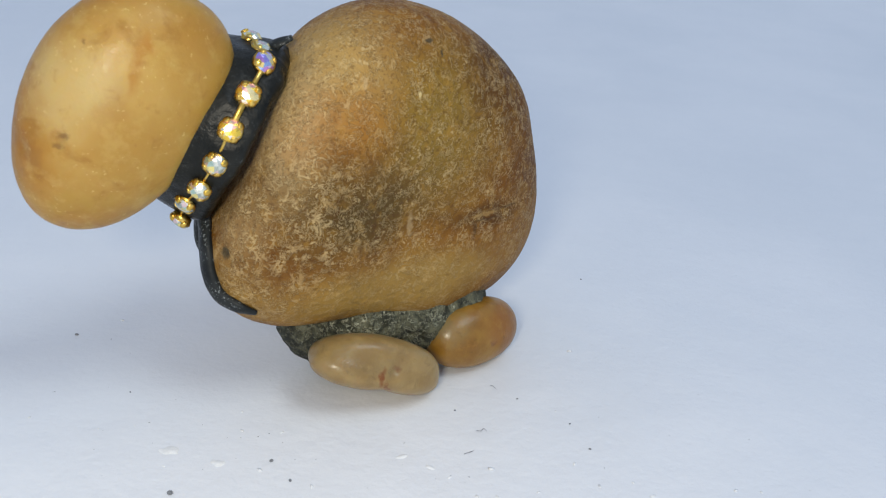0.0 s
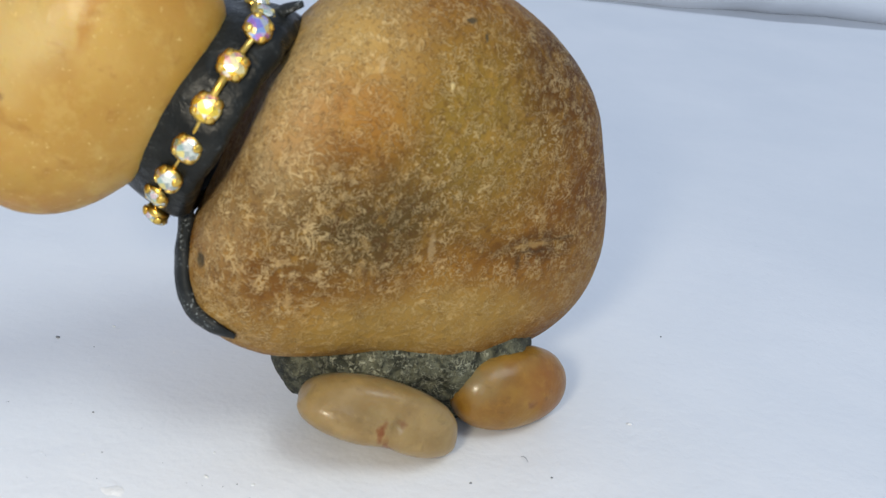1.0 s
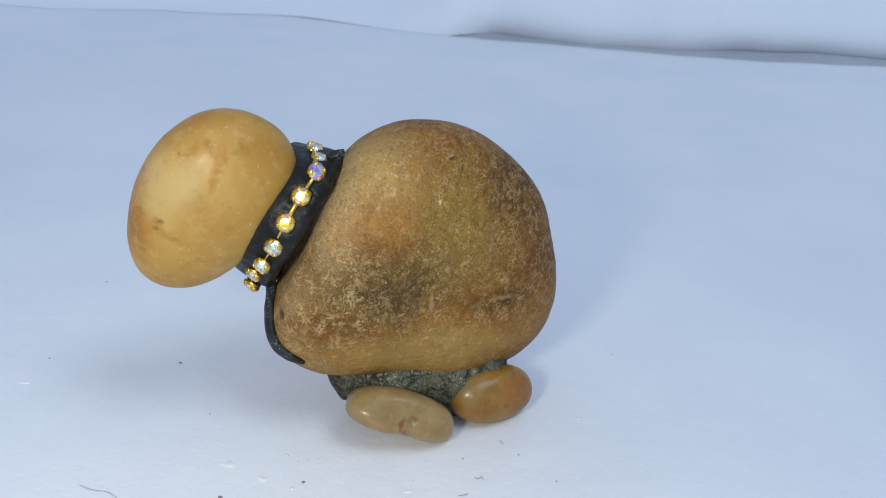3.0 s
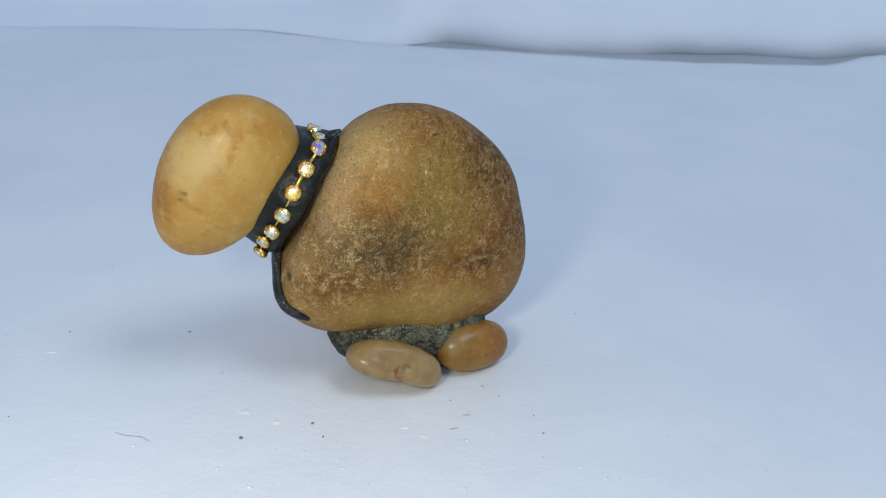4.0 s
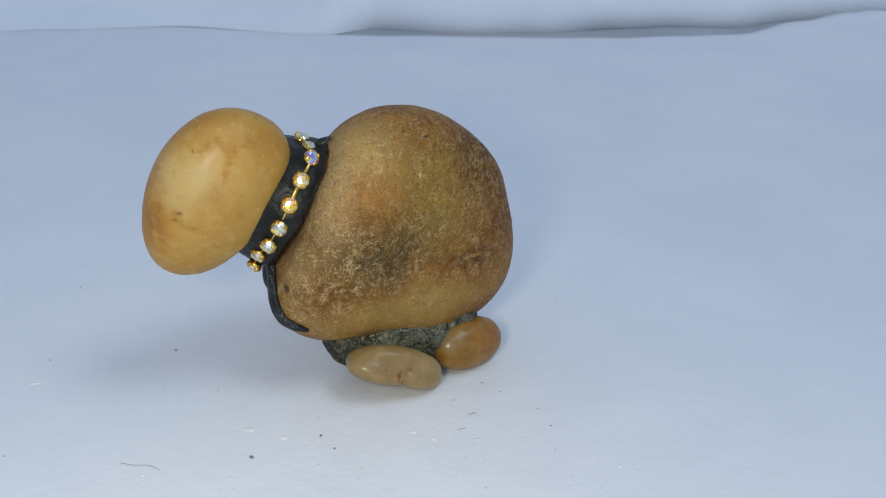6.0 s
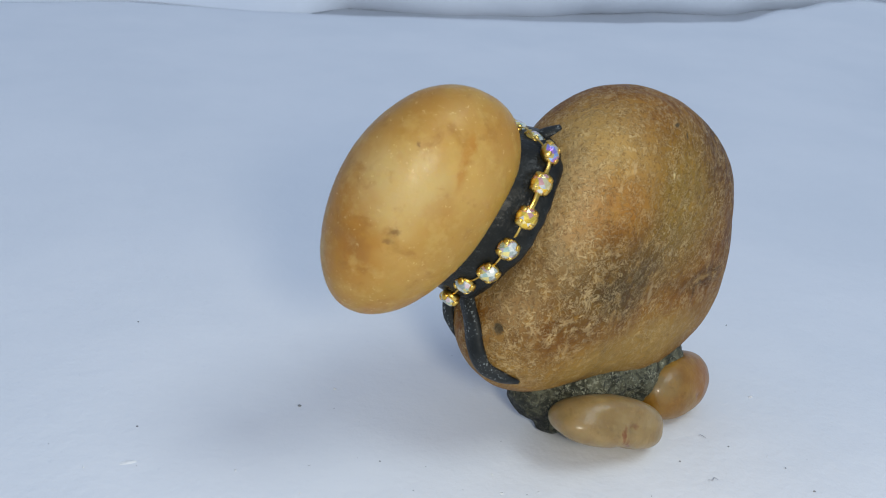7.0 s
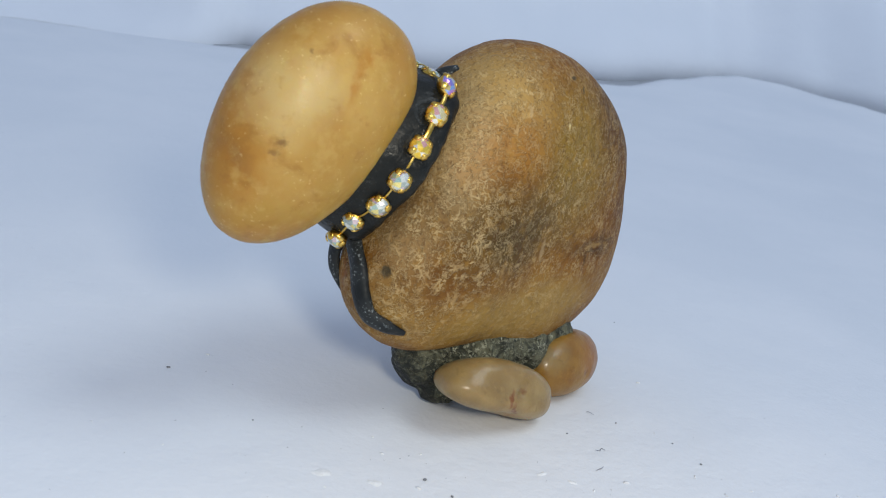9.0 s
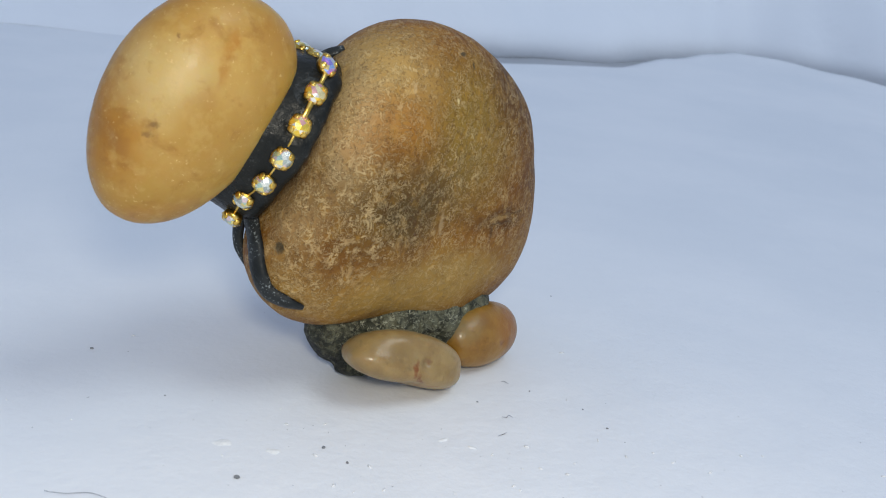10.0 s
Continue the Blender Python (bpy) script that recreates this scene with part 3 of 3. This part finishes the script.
part("strap", tube([(-0.0214, -0.0075, 0.0552), (-0.0192, -0.0081, 0.0569), (-0.0173, -0.0077, 0.0578)],
     (0.0015, 0.0010, 0.0005), normal_from=CHEST), STRAP, ornament, "short black clay tip")

# ---------------------------------------------------------------- rhinestone chain
STONE_R = 0.00162


def setting_mesh():
    """A round cup with four claws, axis +z, opening at z = 0."""
    bm = bmesh.new()
    bmesh.ops.create_cone(bm, cap_ends=True, segments=20, radius1=STONE_R * 0.86, radius2=STONE_R * 1.06, depth=0.0012, matrix=Matrix.Translation((0, 0, -0.0006)))
    for k in range(4):
        a = math.pi / 4 + k * math.pi / 2
        m = Matrix.Rotation(a, 4, "Z") @ Matrix.Translation((STONE_R * 0.93, 0, 0.0001)) @ Matrix.Rotation(radians(-34), 4, "Y") @ Matrix.Diagonal((0.00026, 0.00056, 0.00066, 1))
        bmesh.ops.create_icosphere(bm, subdivisions=2, radius=1.0, matrix=m)
    return bm


def crystal_mesh():
    """A faceted chaton: table, crown facets, girdle and pavilion."""
    bm = bmesh.new()
    n = 8
    table_ring = [bm.verts.new((0.52 * STONE_R * math.cos(2 * math.pi * (k + 0.5) / n), 0.52 * STONE_R * math.sin(2 * math.pi * (k + 0.5) / n), 0.00072)) for k in range(n)]
    mid = [bm.verts.new((0.80 * STONE_R * math.cos(2 * math.pi * k / n), 0.80 * STONE_R * math.sin(2 * math.pi * k / n), 0.00042)) for k in range(n)]
    girdle = [bm.verts.new((0.97 * STONE_R * math.cos(math.pi * k / n), 0.97 * STONE_R * math.sin(math.pi * k / n), 0.00002)) for k in range(2 * n)]
    tip = bm.verts.new((0, 0, -0.0009))
    top = bm.verts.new((0.10 * STONE_R, 0.06 * STONE_R, 0.00080))
    for k in range(0, n, 2):
        bm.faces.new((top, table_ring[k], table_ring[(k + 1) % n], table_ring[(k + 2) % n]))
    for k in range(n):
        bm.faces.new((table_ring[k - 1], mid[k], table_ring[k]))
        bm.faces.new((mid[k], girdle[2 * k], girdle[2 * k + 1]))
        bm.faces.new((mid[k], girdle[2 * k - 1], girdle[2 * k]))
        bm.faces.new((mid[k], girdle[2 * k + 1], mid[(k + 1) % n], table_ring[k]))
    for k in range(2 * n):
        bm.faces.new((girdle[k], tip, girdle[(k + 1) % (2 * n)]))
    bmesh.ops.recalc_face_normals(bm, faces=bm.faces[:])
    bmesh.ops.split_edges(bm, edges=bm.edges[:])
    return bm


cup_data, gem_data = None, {}
for i, p in enumerate(STONES):
    p = Vector(p)
    out = p - RING
    out = (out - AXIS * out.dot(AXIS)).normalized()
    out = (out + Vector((0.10, -0.06, -0.05)) * noise.noise((i * 3.3, 0.7, 1.9)) - AXIS * 0.12).normalized()
    if i < 2:
        # the last two lie nearly flat on top of the neck
        out = Vector((0.45, 0.05, 0.85)).normalized()
    if i == 2:
        # this one looks away from the head
        out = Vector((0.75, -0.50, 0.45)).normalized()
    if i in (3, 4):
        # these two cups sit turned towards the lamp
        out = (out * 0.15 + Vector((0.27, -0.888, 0.358)) * 0.85).normalized()
    nxt = Vector(STONES[i + 1]) - p if i + 1 < len(STONES) else p - Vector(STONES[i - 1])
    along = (nxt - out * nxt.dot(out)).normalized()
    place = Matrix((along, out.cross(along), out)).transposed().to_4x4()
    place.translation = p - out * (0.0015 if i < 2 else 0.0004) + (Vector((0.0004, 0.0018, -0.0006)) if i < 2 else Vector())
    if cup_data is None:
        cup = part("rhinestone", setting_mesh(), GOLD, ornament, "iridescent crystal in a gold claw cup")
        cup_data = cup.data
    else:
        cup = tagged(new("rhinestone", cup_data), "iridescent crystal in a gold claw cup")
        cup.parent = ornament
    look_of, words = (FIRE, "faceted crystal tinted gold in place of lamp glint") if i in (3, 4) else (VIOLET, "violet iridescent faceted crystal") if i == 2 else (MILKY, "milky iridescent faceted crystal")
    if look_of.name not in gem_data:
        gem = part("crystal", crystal_mesh(), look_of, cup, words, smooth=False)
        gem_data[look_of.name] = gem.data
    else:
        gem = tagged(new("crystal", gem_data[look_of.name]), words)
        gem.parent = cup
    cup.matrix_local = place
    gem.rotation_euler = (0, 0, 0.4) if i in (3, 4) else (0.10 * noise.noise((i * 1.7, 2, 0)), 0.10 * noise.noise((0, i * 2.1, 5)), i * 0.37)


def link(a, b, width, deep):
    a, b = Vector(a), Vector(b)
    mid = (a + b) / 2
    out = mid - RING
    out = (out - AXIS * out.dot(AXIS)).normalized()
    sag = mid - out * (deep - 0.0006)
    return tube([a - out * deep, sag, b - out * deep], (width, width * 0.8, width), 0.5, 8, RING)


for i, (a, b) in enumerate(zip(STONES, STONES[1:])):
    part("chain_link", link(a, b, 0.00052 if i == 3 else 0.00042 if i == 2 else 0.00026 if i < 5 else 0.00020, 0.0017 if i < 2 else 0.0008 if i < 4 else 0.0011), GOLD, ornament)

# ---------------------------------------------------------------- dust, hairs and chips on the paper


def fibre(points, width, label):
    bm = tube([(x, y, 0.00022) for x, y in points], [width * 0.7] + [width] * (len(points) - 2) + [width * 0.5], 0.8, 6, (points[0][0], points[0][1], -1))
    ob = part("fibre", bm, FIBRE)
    return tagged(ob, label, "fibre", group="fibres on the paper")


fibre([(-0.0515, -0.0456), (-0.0487, -0.0459), (-0.0456, -0.0454), (-0.0429, -0.0464)], 0.000045, "long thin dark hair lying on white paper")
fibre([(0.0131, -0.0223), (0.0142, -0.0215), (0.0146, -0.0210)], 0.00006, "short dark hair lying on white paper")
fibre([(0.0144, -0.0160), (0.0152, -0.0160), (0.0156, -0.0153), (0.0162, -0.0159)], 0.00005, "short crooked dark hair lying on white paper")
fibre([(0.0157, -0.0030), (0.0162, -0.0029), (0.0169, -0.0038)], 0.00005, "short curled dark hair lying on white paper")



def scuff(x, y, length, width, turn, seed):
    """A low white crust of torn paper or dried glue with an uneven outline."""
    bm = bmesh.new()
    rim, n = [], 22
    for k in range(n):
        b = 2 * math.pi * k / n
        f = 1 + 0.45 * noise.noise((math.cos(b) * 1.6 + seed, math.sin(b) * 1.6, seed))
        rim.append((length * 0.5 * f * math.cos(b), width * 0.5 * f * math.sin(b)))
    low = [bm.verts.new((p, q, 0)) for p, q in rim]
    high = [bm.verts.new((p * 0.7, q * 0.7, 0.00012 + 0.00006 * noise.noise((p * 900, q * 900, seed)))) for p, q in rim]
    top = bm.verts.new((0, 0, 0.00016))
    for k in range(n):
        j = (k + 1) % n
        bm.faces.new((low[k], low[j], high[j], high[k]))
        bm.faces.new((high[k], high[j], top))
    ob = part("paper_scuff", bm, CHIP)
    ob.matrix_basis = pose(x, y, 0, 0, 0, turn)
    return tagged(ob, "small bright white crust on white paper", "scuff", group="white crusts on the paper")


for i, (x, y, length, width, turn) in enumerate([(-0.0300, -0.0300, 0.0032, 0.0017, 10), (-0.0223, -0.0314, 0.0026, 0.0013, -15), (-0.0822, -0.0219, 0.0034, 0.0010, 20),
                                                 (0.0040, -0.0245, 0.0020, 0.0009, 30), (0.0085, -0.0262, 0.0016, 0.0008, -25)]):
    scuff(x, y, length, width, turn, i * 3.7)

GRAINS = [(-0.05721, -0.00245, 0.00038), (-0.01485, -0.02951, 0.00036), (-0.02678, -0.03913, 0.00050), (0.01058, -0.01110, 0.0002), (0.02930, -0.01088, 0.0002), (0.03244, -0.01696, 0.00024),
          (0.02056, -0.00564, 0.0002), (-0.0111, -0.0332, 0.0003), (-0.0837, -0.012, 0.00022), (-0.0939, 0.0235, 0.0002), (0.1253, 0.0155, 0.0003), (-0.0747, -0.0475, 0.0002), (0.0318, 0.0408, 0.0002), (-0.0415, -0.017, 0.00018)]


def grain(r, seed):
    bm = bmesh.new()
    r *= 0.75
    bmesh.ops.create_icosphere(bm, subdivisions=2, radius=r)
    for v in bm.verts:
        v.co *= 1 + 0.5 * noise.noise(v.co * 1500 + Vector((seed, 0, 0)))
        v.co.z = v.co.z * 0.55 + r * 0.4
        v.co.x *= 1.3
    return bm


for i, (x, y, r) in enumerate(GRAINS):
    ob = part("dust_grain", grain(r, i * 5.0), DUST)
    ob.matrix_basis = pose(x, y, 0, 0, 0, i * 67)
    tagged(ob, "tiny dark dust grain on white paper", "grain", group="dust grains on the paper")


def crumbs(count, seed, lo, hi, material, name, label):
    """Countless tiny crumbs in front of the ornament, as one object."""
    rnd = random.Random(seed)
    bm = bmesh.new()
    while count:
        x, y = rnd.gauss(0.0, 0.045), rnd.gauss(-0.032, 0.022)
        if y > 0.02 or (abs(x - 0.002) < 0.022 and y > -0.02):
            continue
        r = rnd.uniform(lo, hi)
        m = pose(x, y, r * 0.25, 0, 0, rnd.uniform(0, 360)) @ Matrix.Diagonal((r * rnd.uniform(1, 2.4), r * rnd.uniform(0.5, 1), r * 0.4, 1))
        bmesh.ops.create_icosphere(bm, subdivisions=1, radius=1, matrix=m)
        count -= 1
    return tagged(part(name, bm, material), label, "crumbs", kind="stuff")


crumbs(90, 5, 0.00004, 0.00009, DUST, "dust_specks", "fine dark dust scattered on white paper")
crumbs(60, 9, 0.00012, 0.00040, CHIP, "paper_crumbs", "tiny white crumbs scattered on white paper")
